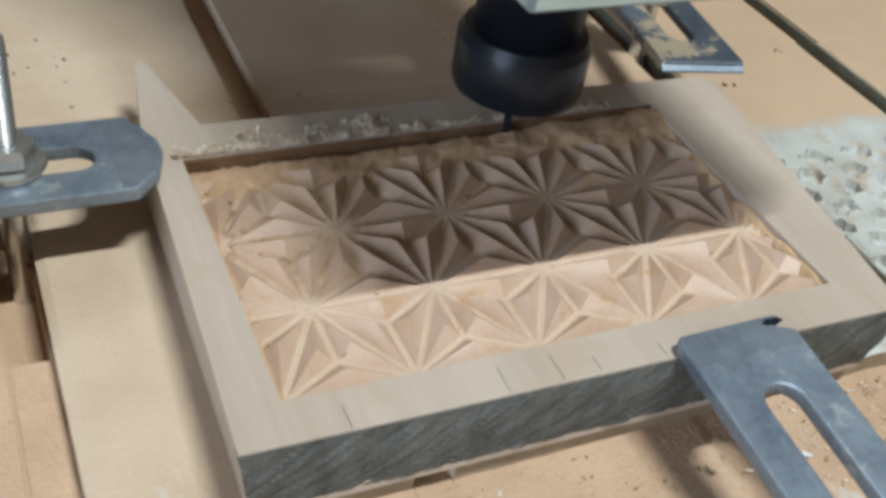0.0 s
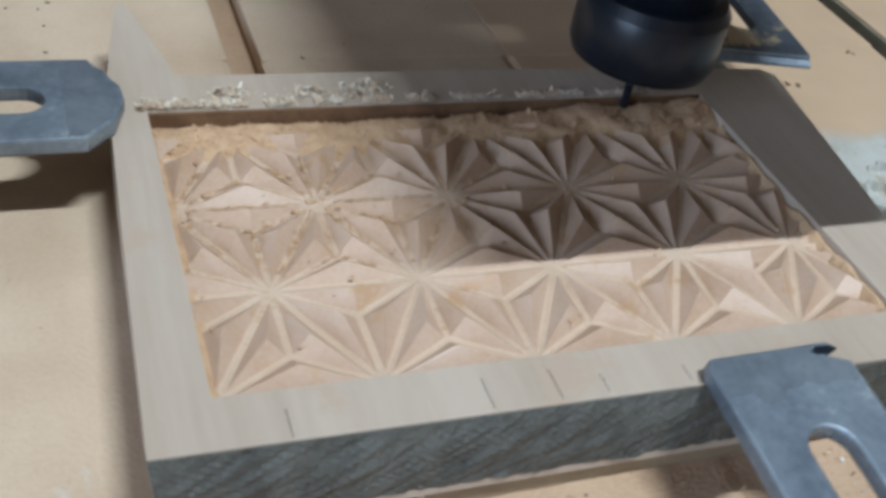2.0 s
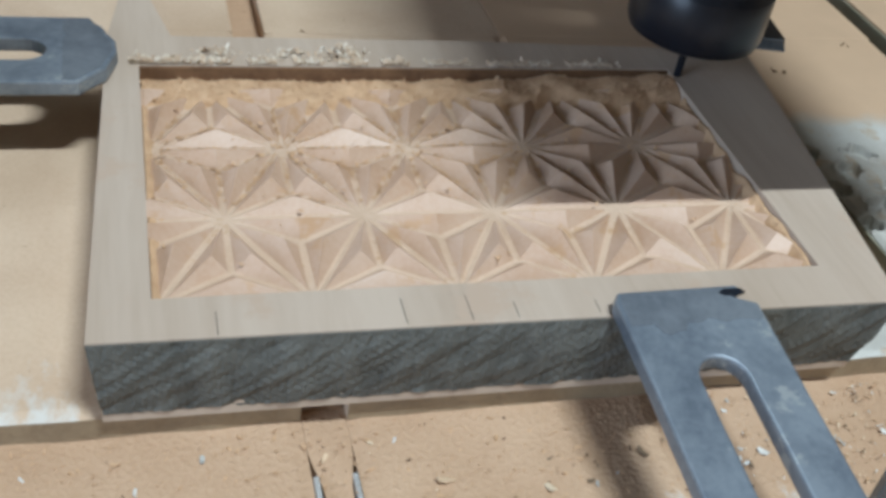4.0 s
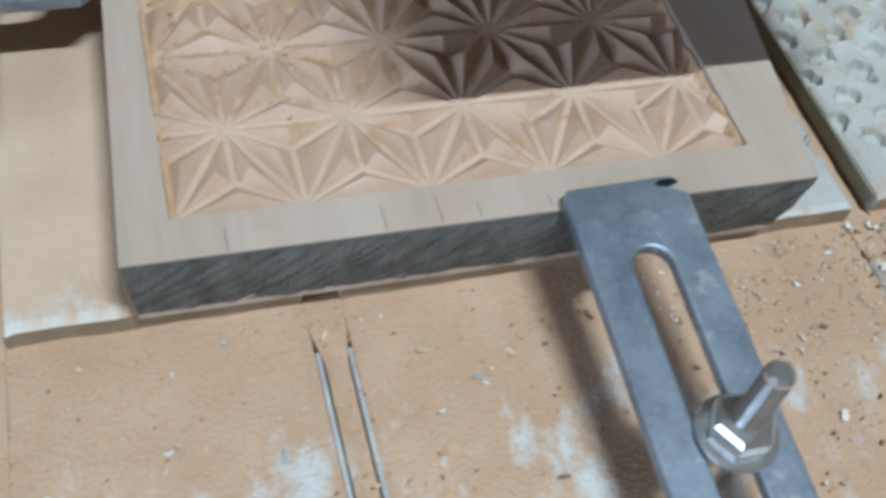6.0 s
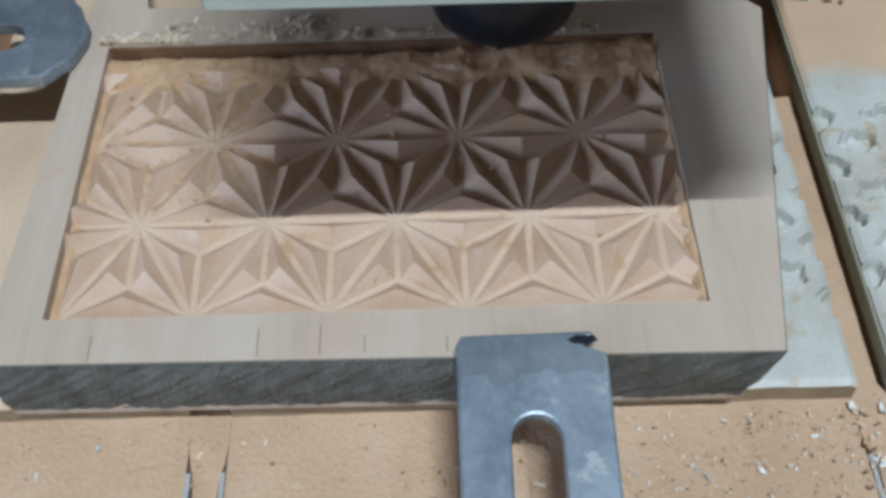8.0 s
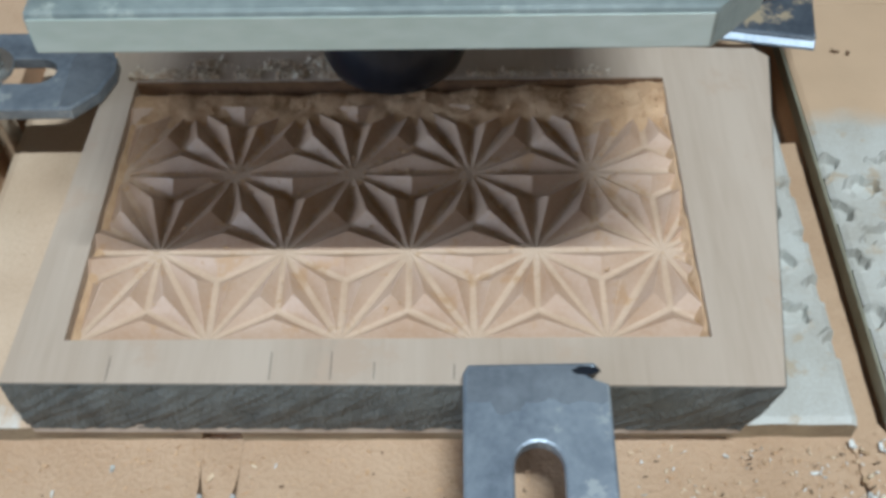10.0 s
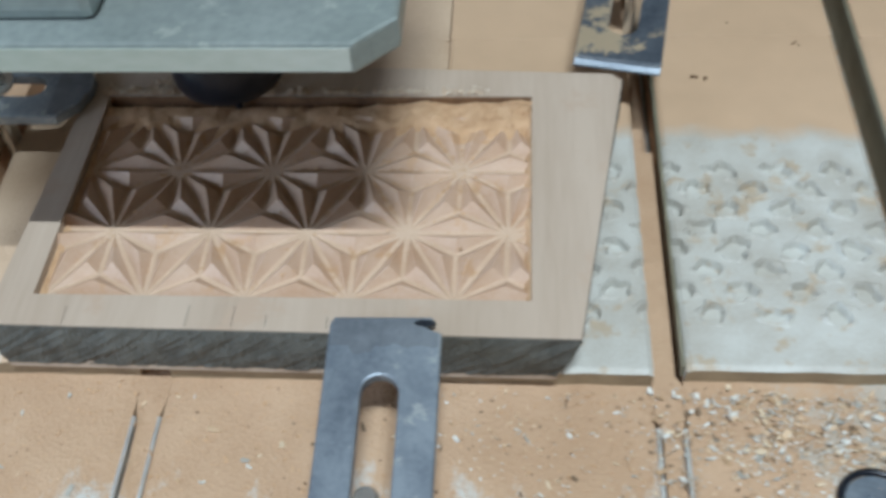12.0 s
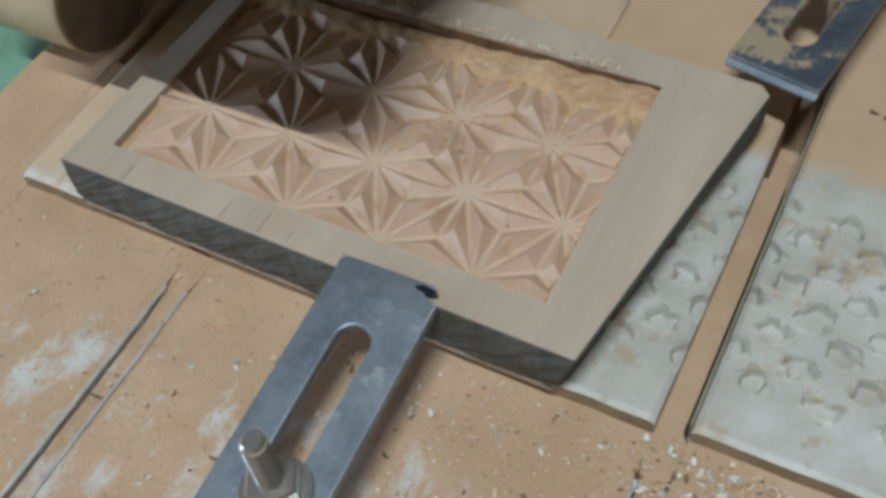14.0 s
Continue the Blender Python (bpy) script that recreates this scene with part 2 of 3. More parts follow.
def prism(outer, holes, z0, z1, bevel=0.0):
    """A plate with an outline and holes, from z0 up to z1."""
    bm = bmesh.new()
    edges = []
    for ring in (outer, *holes):
        vs = [bm.verts.new((x, y, z1)) for x, y in ring]
        edges += [bm.edges.new((vs[i], vs[(i + 1) % len(vs)])) for i in range(len(vs))]
    bmesh.ops.triangle_fill(bm, use_beauty=True, use_dissolve=False, edges=edges)
    top = bm.faces[:]
    made = bmesh.ops.extrude_face_region(bm, geom=top)
    low = [v for v in made["geom"] if isinstance(v, bmesh.types.BMVert)]
    bmesh.ops.translate(bm, verts=low, vec=(0, 0, z0 - z1))
    bmesh.ops.recalc_face_normals(bm, faces=bm.faces)
    if bevel:
        sharp = [e for e in bm.edges if len(e.link_faces) == 2 and e.calc_face_angle(0) > 1.0]
        bmesh.ops.bevel(bm, geom=sharp, offset=bevel, segments=2, profile=0.6, affect="EDGES", clamp_overlap=True)
    return bm


def lathe(profile, m=None, seg=40):
    """A turned body: (radius, height) pairs round z, closed at radius 0."""
    bm = bmesh.new()
    rings = []
    for r, z in profile:
        if r == 0:
            rings.append([bm.verts.new((0, 0, z))])
        else:
            rings.append([bm.verts.new((r * math.cos(2 * math.pi * i / seg), r * math.sin(2 * math.pi * i / seg), z)) for i in range(seg)])
    for a, b in zip(rings, rings[1:]):
        for i in range(seg):
            j = (i + 1) % seg
            q = [a[i % len(a)], a[j % len(a)], b[j % len(b)], b[i % len(b)]]
            q = list(dict.fromkeys(q))
            if len(q) > 2:
                bm.faces.new(q)
    if m is not None:
        bmesh.ops.transform(bm, matrix=m, verts=bm.verts)
    return bm


def arc(cx, cy, r, a0, a1, n=10):
    return [(cx + r * math.cos(radians(a0 + (a1 - a0) * i / n)), cy + r * math.sin(radians(a0 + (a1 - a0) * i / n))) for i in range(n + 1)]


def thing(name, label, category, group="", m=None):
    ob = new(name)
    ob.empty_display_size = 0.02
    if m is not None:
        ob.matrix_world = m
    return tagged(ob, label, category, group)


# ---- the room ----
def room():
    zf = -0.85
    for name, b, mat in (("floor", box(-2.6, 3.2, -2.6, 2.6, zf - 0.1, zf), CONCRETE), ("ceiling", box(-2.6, 3.2, -2.6, 2.6, 2.25, 2.35), BOUNCE),
                         ("wall_north", box(-2.6, 3.2, 2.6, 2.7, zf, 2.25), BOUNCE), ("wall_south", box(-2.6, 3.2, -2.7, -2.6, zf, 2.25), BOUNCE),
                         ("wall_east", box(3.2, 3.3, -2.6, 2.6, zf, 2.25), BOUNCE)):
        tagged(part(name, b, mat), kind="structure")
    # an unseen door opening, added in the west wall for the fill lamp
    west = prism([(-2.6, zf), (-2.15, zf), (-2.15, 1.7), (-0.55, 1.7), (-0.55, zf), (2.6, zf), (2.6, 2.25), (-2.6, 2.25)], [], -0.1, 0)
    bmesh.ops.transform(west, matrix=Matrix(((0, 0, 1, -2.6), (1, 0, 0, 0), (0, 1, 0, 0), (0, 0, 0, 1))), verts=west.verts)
    tagged(part("wall_west", west, BOUNCE), kind="structure")
    t = thing("tube_fitting", "white ceiling fitting with one fluorescent tube", "ceiling light")
    part("body", box(TUBE.x - 0.3, TUBE.x + 0.3, TUBE.y - 0.03, TUBE.y + 0.03, 2.20, 2.25, 0.005), BOUNCE, t)


room()


# ---- the machine bed ----
def sheet(nx, ny, place):
    """A grid of nx by ny cells, its corners at place(u, v) with u and v from 0 to 1."""
    bm = bmesh.new()
    vs = [[bm.verts.new(place(i / nx, j / ny)) for j in range(ny + 1)] for i in range(nx + 1)]
    for i in range(nx):
        for j in range(ny):
            bm.faces.new((vs[i][j], vs[i + 1][j], vs[i + 1][j + 1], vs[i][j + 1]))
    return bm


def slab(nx, ny, place, z0):
    """A sheet closed by walls and a floor at z0."""
    bm = sheet(nx, ny, place)
    rim = [e for e in bm.edges if len(e.link_faces) == 1]
    made = bmesh.ops.extrude_edge_only(bm, edges=rim)
    low = [v for v in made["geom"] if isinstance(v, bmesh.types.BMVert)]
    for v in low:
        v.co.z = z0
    bmesh.ops.contextual_create(bm, geom=[e for e in made["geom"] if isinstance(e, bmesh.types.BMEdge) and len(e.link_faces) == 1])
    return bm


def wob(x, y, s, seed=0.0):
    return noise.noise((x * s, y * s, seed))


def bed():
    tagged(part("machine_table", box(-0.30, 0.62, -0.40, 0.75, -0.85, -0.051, 0.004), GREEN), "green enamelled base of the router table", "machine base")
    edges = [-0.125] + [e for c in SLOTS for e in (c - 0.006, c + 0.006)] + [0.60]
    for i in range(0, len(edges), 2):
        x0, x1 = edges[i], edges[i + 1]
        bm = slab(24, 90, lambda u, v: (x0 + (x1 - x0) * u, -0.36 + 0.46 * v, ZB + 0.0007 * wob(x0 + (x1 - x0) * u, 0.46 * v, 45, 2) - (0.0006 if u in (0, 1) else 0)), -0.051)
        p = thing("bed_panel", "sandy brown fibreboard bed panel dusted with chips", "bed panel", "bed panels")
        part("front_length", bm, MDF, p)
        part("rear_length", box(x0, x1, 0.1005, 0.70, -0.051, ZB, 0.0008), MDF, p)
    for c in SLOTS:
        s = thing("slot_rail", "narrow aluminium slot rail sunk between bed panels, filled with dust", "slot rail", "slot rails")

        def fill(u, v):
            y = -0.359 + 1.058 * v
            low = 0.0 if c < 0 or 0.1 < c < 0.15 else min(1.0, max(0.0, (-0.062 - y) / 0.035))
            wide = min(1.0, low * 3)
            deep = 0.015 if c > 0.3 or (c < 0 and y > 0.03) or (0.2 < c < 0.3 and y > 0.078) else 0.0
            west, east = c - 0.0059 + 0.0026 * wide, c + 0.0059 - 0.0022 * wide - (0.0026 if 0.2 < c < 0.3 and y > -0.05 else 0.0)
            return (west + (east - west) * u, y, ZB - 0.0006 - 0.0016 * low - deep + 0.0006 * wob(c + u * 0.01, y, 120))
        if c > 0.2:
            part("side_wall", box(c + 0.0050, c + 0.0061, -0.0465, 0.699, ZB + 0.0005 if c < 0.3 else -0.050, ZS - 0.0012), OLIVE, s, "grey slot wall")
        part("rail_floor", box(c - 0.0058, c + 0.0058, -0.359, 0.699, -0.0508, -0.0502), ALU, s, "bare aluminium rail floor")
        part("dust_fill", slab(7, 240, fill, -0.0500), MDF, s, "packed brown saw dust")
        for d in () if c < 0 or 0.1 < c < 0.15 else (-1, 1):
            part("lip", box(min(c + d * 0.0058, c + d * 0.0043), max(c + d * 0.0058, c + d * 0.0043), -0.359, -0.0695, -0.050, ZB + 0.0002, 0.0003), ALU, s, "bare aluminium lip")


bed()


PITS = [(0.2045 + 0.0122 * i, -0.0222 + 0.0113 * j) for j in range(8) for i in range(-1, 16) if (i + j) % 2]


def strips():
    rows = ((-0.072, 0.016, -0.0508, 0.70, STRIP), (0.0285, 0.1286, -0.0514, 0.70, STRIP), (0.129, 0.216, -0.0510, 0.70, WHITE), (0.2285, 0.318, -0.0485, 0.70, WHITE), (0.331, 0.43, -0.0495, 0.70, WHITE))
    for k, (x0, x1, y0, y1, mat) in enumerate(rows):
        def top(u, v):
            x, y = x0 + (x1 - x0) * u, y0 + 0.20 * v
            z = ZS + 0.0003 * wob(x, y, 70, k)
            e = min(u, 1 - u) * (x1 - x0)
            z -= 0.0012 * max(0.0, 1 - e / 0.002) + 0.0012 * max(0.0, 1 - (y - y0) / 0.002)
            if mat is WHITE:
                for px, py in PITS if y < 0.075 else ():
                    if abs(x - px) > 0.009 or abs(y - py) > 0.009:
                        continue
                    d = math.hypot((x - px) * 0.85, y - py) + 0.0026 * wob(x, y, 230, 5) + 0.0012 * wob(px, py, 900, 8)
                    z -= 0.0028 * min(1.0, max(0.0, (0.0045 - d) / 0.0006))
                    if 0.0043 < d < 0.0062:
                        z += 0.0016 * (1 - abs(d - 0.0051) / 0.0011) * min(1.0, max(0.0, 0.55 + 1.6 * wob(x, y, 140, 9)))
            return (x, y + (0.0006 * wob(x, 0, 60, k) if v == 0 else 0), z)
        n = (130, 250) if mat is WHITE else (30, 60)
        label = "whitish worn fibreboard spoil strip with old carved dents" if mat is WHITE else "sandy fibreboard spoil strip with rounded worn edges"
        s = thing("spoil_strip", label, "spoil strip", "spoil strips")
        front = part("front_length", slab(*n, top, ZB + 0.0002), mat, s)
        # front faces carry their shade as a darker brown
        front.data.materials.append(SHADED_CUT)
        for f in front.data.polygons:
            f.material_index = 1 if f.normal.y < -0.85 and f.center.y < y0 + 0.002 else 0
        part("rear_length", box(x0, x1, y0 + 0.2004, y1, ZB + 0.0002, ZS, 0.0008), mat, s)


strips()


# ---- the carved board ----
def star_field(x0, x1, y0, y1):
    """The hemp-leaf pattern, clipped to the pocket. Every triangle of the star lattice is split into three leaves from its
    middle; each leaf is a low three-sided peak over its inner centre, and narrow dusty grooves run between the leaves."""
    bm = bmesh.new()
    H = P * math.sqrt(3) / 2
    W, SLOPE = 0.00095, 0.89
    r = random.Random(5)
    for j in range(-2, 4):
        for i in range(-2, 7):
            a = Vector(((i + (0.5 if j % 2 else 0)) * P, j * H))
            for tri in ((a, a + Vector((P, 0)), a + Vector((P / 2, H))), (a, a + Vector((P / 2, H)), a + Vector((-P / 2, H)))):
                c = (tri[0] + tri[1] + tri[2]) / 3
                if not (x0 - P < c.x < x1 + P and y0 - P < c.y < y1 + P):
                    continue
                for k in range(3):
                    cell = [tri[k], tri[(k + 1) % 3], c]
                    la, lb, lc = (cell[1] - cell[2]).length, (cell[2] - cell[0]).length, (cell[0] - cell[1]).length
                    mid = (cell[0] * la + cell[1] * lb + cell[2] * lc) / (la + lb + lc)
                    rad = abs((cell[1] - cell[0]).cross(cell[2] - cell[0])) / (la + lb + lc)
                    o = [bm.verts.new((v.x, v.y, ZG - 0.0002)) for v in cell]
                    q = [bm.verts.new((*(mid + (v - mid) * (1 - W / rad)), ZG)) for v in cell]
                    top = ZG + (rad - W) * SLOPE
                    p = [bm.verts.new((*(mid + (v - mid) * 0.045), top - 0.0002 + r.uniform(-0.00012, 0.00012))) for v in cell]
                    for e in range(3):
                        f = (e + 1) % 3
                        bm.faces.new((o[e], o[f], q[f], q[e])).material_index = 1
                        bm.faces.new((q[e], q[f], p[f], p[e]))
                    bm.faces.new(p)
    bmesh.ops.remove_doubles(bm, verts=bm.verts, dist=1e-6)
    for v in bm.verts:
        x, y = v.co.x, v.co.y
        v.co.x += 0.0005 * wob(x, y, 170, 1)
        v.co.y += 0.0005 * wob(x, y, 170, 2)
        v.co.z += 0.0004 * wob(x, y, 170, 3)
    for co, no in (((x0, 0, 0), (-1, 0, 0)), ((x1, 0, 0), (1, 0, 0)), ((0, y0, 0), (0, -1, 0)), ((0, y1, 0), (0, 1, 0))):
        bmesh.ops.bisect_plane(bm, geom=bm.verts[:] + bm.edges[:] + bm.faces[:], plane_co=co, plane_no=no, clear_outer=True)
    return bm


PX0, PX1, PY0, PY1 = -0.021, 0.1695, -0.037, 0.077


TOP = [(-0.0365, -0.0515), (0.1875, -0.054), (0.2095, 0.088), (0.205, 0.0925), (0.10, 0.0965), (-0.010, 0.097), (-0.0195, 0.140), (-0.0225, 0.146), (-0.0245, 0.140), (-0.031, 0.095)]
LOW = [(-0.0335, -0.0530), (0.1790, -0.0545), (0.2070, 0.085), (0.2035, 0.090), (0.10, 0.094), (-0.012, 0.095), (-0.0205, 0.138), (-0.0225, 0.143), (-0.0243, 0.139), (-0.0308, 0.095)]


def board():
    b = thing("carved_board", "wooden board being carved with a hemp-leaf star relief, on spoil strips", "carved board")
    bm = prism(TOP, [[(PX0, PY0), (PX1, PY0), (PX1, PY1), (PX0, PY1)]], ZS, ZT)
    for v in bm.verts:
        if v.co.z < ZS + 1e-5:
            for a, c in zip(TOP, LOW):
                if abs(v.co.x - a[0]) + abs(v.co.y - a[1]) < 1e-5:
                    v.co.x, v.co.y = c
    part("frame", bm, WOOD, b)
    part("carved_panel", star_field(PX0, PX1, PY0, 0.0712), CARVED, b, "warm brown carved star facets").data.materials.append(CREST)

    part("pocket_wall", box(PX0, PX1, PY1 - 0.0010, PY1 - 0.0002, -0.0085, ZT - 0.0002), BROWN_CUT, b, "dark brown rear wall of the pocket")
    r = random.Random(12)
    for x in (-0.006, 0.041, 0.0585, 0.071, 0.094):
        n = r.uniform(0.005, 0.012)
        part("saw_mark", box(x, x + 0.00022, -0.0512, -0.0512 + n, ZT - 0.001, ZT + 0.00006), BARK, b, "fine dark crack")

    # bark along the front and round the right corner
    def rim(path, u):
        d = u * (len(path) - 1)
        k = min(int(d), len(path) - 2)
        return Vector(path[k]).lerp(Vector(path[k + 1]), d - k)

    for name, ta, lo, nx, out in (("bark_edge", TOP[:2], LOW[:2], 320, Vector((0.0, -1.0))), ("bark_side", TOP[1:3], LOW[1:3], 90, Vector((0.98, -0.17)))):
        def skin(u, v):
            p, q = rim(ta, u), rim(lo, u)
            m = p.lerp(q, v)
            along, high = m.x + m.y, 0.0222 * (1 - v)
            slant = along - 1.5 * high
            ridge = 0.0008 * noise.noise((slant * 130, high * 90, 3.1)) + 0.0005 * noise.noise((slant * 420, high * 110, 7.7)) + 0.0006 * noise.noise((along * 40, 0, 1.3))
            ridge *= min(1.0, v * 6 + 0.2) * (1.0 if name == "bark_edge" else 0.6)
            bulge = 0.0010 * math.sin(math.pi * min(1.0, v * 1.05)) + 0.0004
            e = m + out * (bulge + ridge)
            return (e.x, e.y, ZT - 0.0005 - 0.0222 * v + 0.0005 * wob(m.x + m.y, v, 70, 9) * v)
        bm = sheet(nx, 18, skin)
        rimedge = [e for e in bm.edges if len(e.link_faces) == 1]
        made = bmesh.ops.extrude_edge_only(bm, edges=rimedge)
        for v in made["geom"]:
            if isinstance(v, bmesh.types.BMVert):
                v.co.x -= out.x * 0.003
                v.co.y -= out.y * 0.003
        part(name, bm, BARK, b, "dark grey rough bark", smooth=False)


board()


# ---- dust and shavings on the board ----
def flakes(name, label, category, mat, count, spot, size, seed, curl=0.35):
    """Loose thin chips: each a bent sliver of two quads with some thickness; spot(r) gives a place or None."""
    r = random.Random(seed)
    bm = bmesh.new()
    made = 0
    while made < count:
        p = spot(r)
        if p is None:
            continue
        made += 1
        s = size * r.lognormvariate(0, 0.45)
        w = s * r.uniform(0.25, 0.6)
        m = Matrix.Translation(p) @ Euler((r.uniform(-0.5, 0.5), r.uniform(-0.5, 0.5), r.uniform(0, 6.28))).to_matrix().to_4x4()
        up = s * curl * r.random()
        t = s * 0.10
        pts = [(-s / 2, -w / 2, up), (0, -w / 2 * r.uniform(0.8, 1.3), 0), (s / 2, -w / 2 * r.uniform(0.2, 1), up * r.random()),
               (s / 2, w / 2 * r.uniform(0.2, 1), up * r.random()), (0, w / 2, 0), (-s / 2, w / 2 * r.uniform(0.3, 1), up)]
        a = [bm.verts.new(m @ Vector(q)) for q in pts]
        c = [bm.verts.new(m @ (Vector(q) + Vector((0, 0, t)))) for q in pts]
        for q in ((0, 1, 4, 5), (1, 2, 3, 4)):
            bm.faces.new([c[k] for k in q])
            bm.faces.new([a[k] for k in reversed(q)])
        for k in range(6):
            bm.faces.new((a[k], a[(k + 1) % 6], c[(k + 1) % 6], c[k]))
    return tagged(part(name, bm, mat), label, category, kind="stuff")


def dust():
    def bank(u, v):
        x, y = PX0 + 0.0003 + (PX1 - PX0 - 0.0006) * u, 0.052 + (PY1 - 0.0013 - 0.052) * v
        east = min(1.0, max(0.0, (x - 0.07) / 0.06))
        swell = max(0.0, v - 0.12 + 0.22 * wob(x, 0, 45, 4) + 0.14 * wob(x, y, 150, 8))
        trench = min(1.0, max(0.0, (y - PY1 + 0.0052 + 0.0022 * wob(x, 0, 55, 7)) / 0.0016)) * (1.0 - 0.55 * east)
        return (x, y, -0.0042 - 0.0034 * trench + (0.0085 + 0.0026 * east) * min(0.58 + 0.22 * wob(x, 0, 70, 2), (swell + 0.12 * east) ** 0.7) + 0.0003 * wob(x, y, 500, 3) + 0.0005 * wob(x, y, 220, 6))
    tagged(part("saw_dust_bank", slab(240, 26, bank, -0.0085), DUST, smooth=True), "brown saw dust banked along the pocket's rear wall", "saw dust", kind="stuff")

    def on_bank(r):
        x, y, z = bank(r.random(), r.uniform(0.15, 1.0))
        return (x, y, z) if z > ZG + 0.0004 or y > 0.071 else None
    flakes("bank_crumbs", "orange crumbs over the bank of saw dust", "saw dust", DUST, 3600, on_bank, 0.0007, 41, 0.5)

    def side(x0, x1, seed):
        def edge(u, v):
            y = PY0 + 0.001 + (0.058 - PY0) * v
            wide = 0.55 + 0.5 * wob(0, y, 90, seed)
            d = abs(u - (0 if x0 < 0.1 else 1))
            return (x0 + (x1 - x0) * u, y, -0.0022 + (0.0030 if x0 < 0.1 else 0.0062) * max(0.0, wide - d) + 0.0004 * wob(u * 0.01, y, 400, seed))
        return slab(8, 140, edge, -0.0085)
    tagged(part("saw_dust_edge", side(PX0 + 0.0003, PX0 + 0.0055, 2), DUST, smooth=True), "orange saw dust along the pocket's west wall", "saw dust", kind="stuff")
    tagged(part("saw_dust_edge", side(PX1 - 0.0050, PX1 - 0.0003, 7), DUST, smooth=True), "orange saw dust along the pocket's east wall", "saw dust", kind="stuff")

    def on_rim(r):
        x = r.uniform(PX0 - 0.004, 0.150)
        y = PY1 + 0.0006 + abs(r.gauss(0, 0.0020))
        if x > 0.075 and r.random() < 0.75 or wob(x, 0, 130, 6) < -0.12:
            return None
        return (x, y, ZT + 0.0016 * r.random() * max(0.1, 1 - (y - PY1) / 0.004))

    def heap(r):
        k = r.choice((0.047, 0.047, 0.047, 0.004, 0.030))
        x, y = r.gauss(k, 0.0035), r.gauss(0.0845, 0.0022)
        h = math.exp(-((x - k) / 0.004) ** 2 - ((y - 0.0845) / 0.003) ** 2) * (0.0055 if k > 0.04 else 0.002)
        return (x, y, ZT + h * r.random()) if y > PY1 + 0.001 else None
    flakes("rim_shavings", "pale fuzzy shavings along the board's rear rim", "shavings", SHAVING, 4200, on_rim, 0.0009, 4, 0.7)
    flakes("rim_shavings", "small heaps of pale shavings on the board's rear rim", "shavings", SHAVING, 520, heap, 0.0010, 14, 0.7)
    H = P * math.sqrt(3) / 2

    def in_groove(r):
        a = Vector((r.randint(-1, 4) * P, r.choice((0, 1, 1)) * H))
        a.x += P / 2 if a.y else 0.0
        turn = math.radians(30 * r.randint(0, 11))
        far = math.sqrt(r.random()) * (P * 0.5 if round(turn / math.radians(30)) % 2 == 0 else P * 0.5774)
        p = a + far * Vector((math.cos(turn), math.sin(turn))) + Vector((r.gauss(0, 0.0005), r.gauss(0, 0.0005)))
        if not (PX0 + 0.001 < p.x < min(PX1 - 0.001, 0.135 + r.uniform(-0.02, 0.02)) and 0.006 < p.y < PY1 - 0.005) or noise.noise((p.x * 60, p.y * 60, 4.0)) < r.uniform(-0.5, 0.4) - 3.0 * p.y:
            return None
        return (p.x, p.y, ZG + 0.0004 * r.random())
    flakes("groove_dust", "orange saw dust lying in the carved grooves", "saw dust", DUST, 4200, in_groove, 0.0006, 15)
    flakes("panel_crumbs", "fine brown crumbs strewn over the carving", "crumbs", DUST, 260, lambda r: (r.uniform(PX0 + 0.002, PX1 - 0.002), r.triangular(PY0, PY1 - 0.01, PY1 - 0.012), 0.0002), 0.0008, 9)


dust()


# ---- clamps ----
def clamp(m, tip, length, slot0, slot1, width, label, mat, thick=0.005):
    """A slotted strap, its tip at y = 0 and its tail towards -y; tip: the outline's tip from its left to its right."""
    c = thing("strap_clamp", label, "clamp", "strap clamps", m)
    w, s = width / 2, 0.0067
    outer = [*tip, (w, -length), (-w, -length)]
    hole = arc(0, -slot0 - s, s, 0, 180) + arc(0, -slot1 + s, s, 180, 360)
    strap = part("strap", prism(outer, [hole], 0, thick, 0.0009), mat, c)
    strap.data.materials.append(WORN)
    for f in strap.data.polygons:
        f.material_index = 1 if 0.2 < f.normal.z < 0.95 else 0
    return c


def bolt(x, y, z0, z1, zn, label, lean=0.0):
    b = thing("clamp_bolt", label, "bolt", "clamp bolts", pose(x, y, 0, 0, lean, 0))
    r = 0.0043
    prof = [(0, z0), (r, z0), (r, zn)]
    z = zn
    while z < z1 - 0.0025:
        prof += [(r - 0.0007, z + 0.0006), (r, z + 0.0012)]
        z += 0.0013
    prof += [(r - 0.0003, z1 - 0.001), (r - 0.0013, z1), (0, z1)]
    part("stud", lathe(prof, seg=24), ZINC, b)
    part("washer", lathe([(r, zn), (0.0118, zn), (0.0122, zn + 0.0008), (0.0118, zn + 0.0018), (r, zn + 0.0018)], seg=36), ZINC, b)
    bm = lathe([(r, zn + 0.002), (0.0082, zn + 0.002), (0.0094, zn + 0.0032), (0.0094, zn + 0.0078), (0.0082, zn + 0.0092), (r, zn + 0.0092)], seg=6)
    part("nut", bm, ZINC, b)


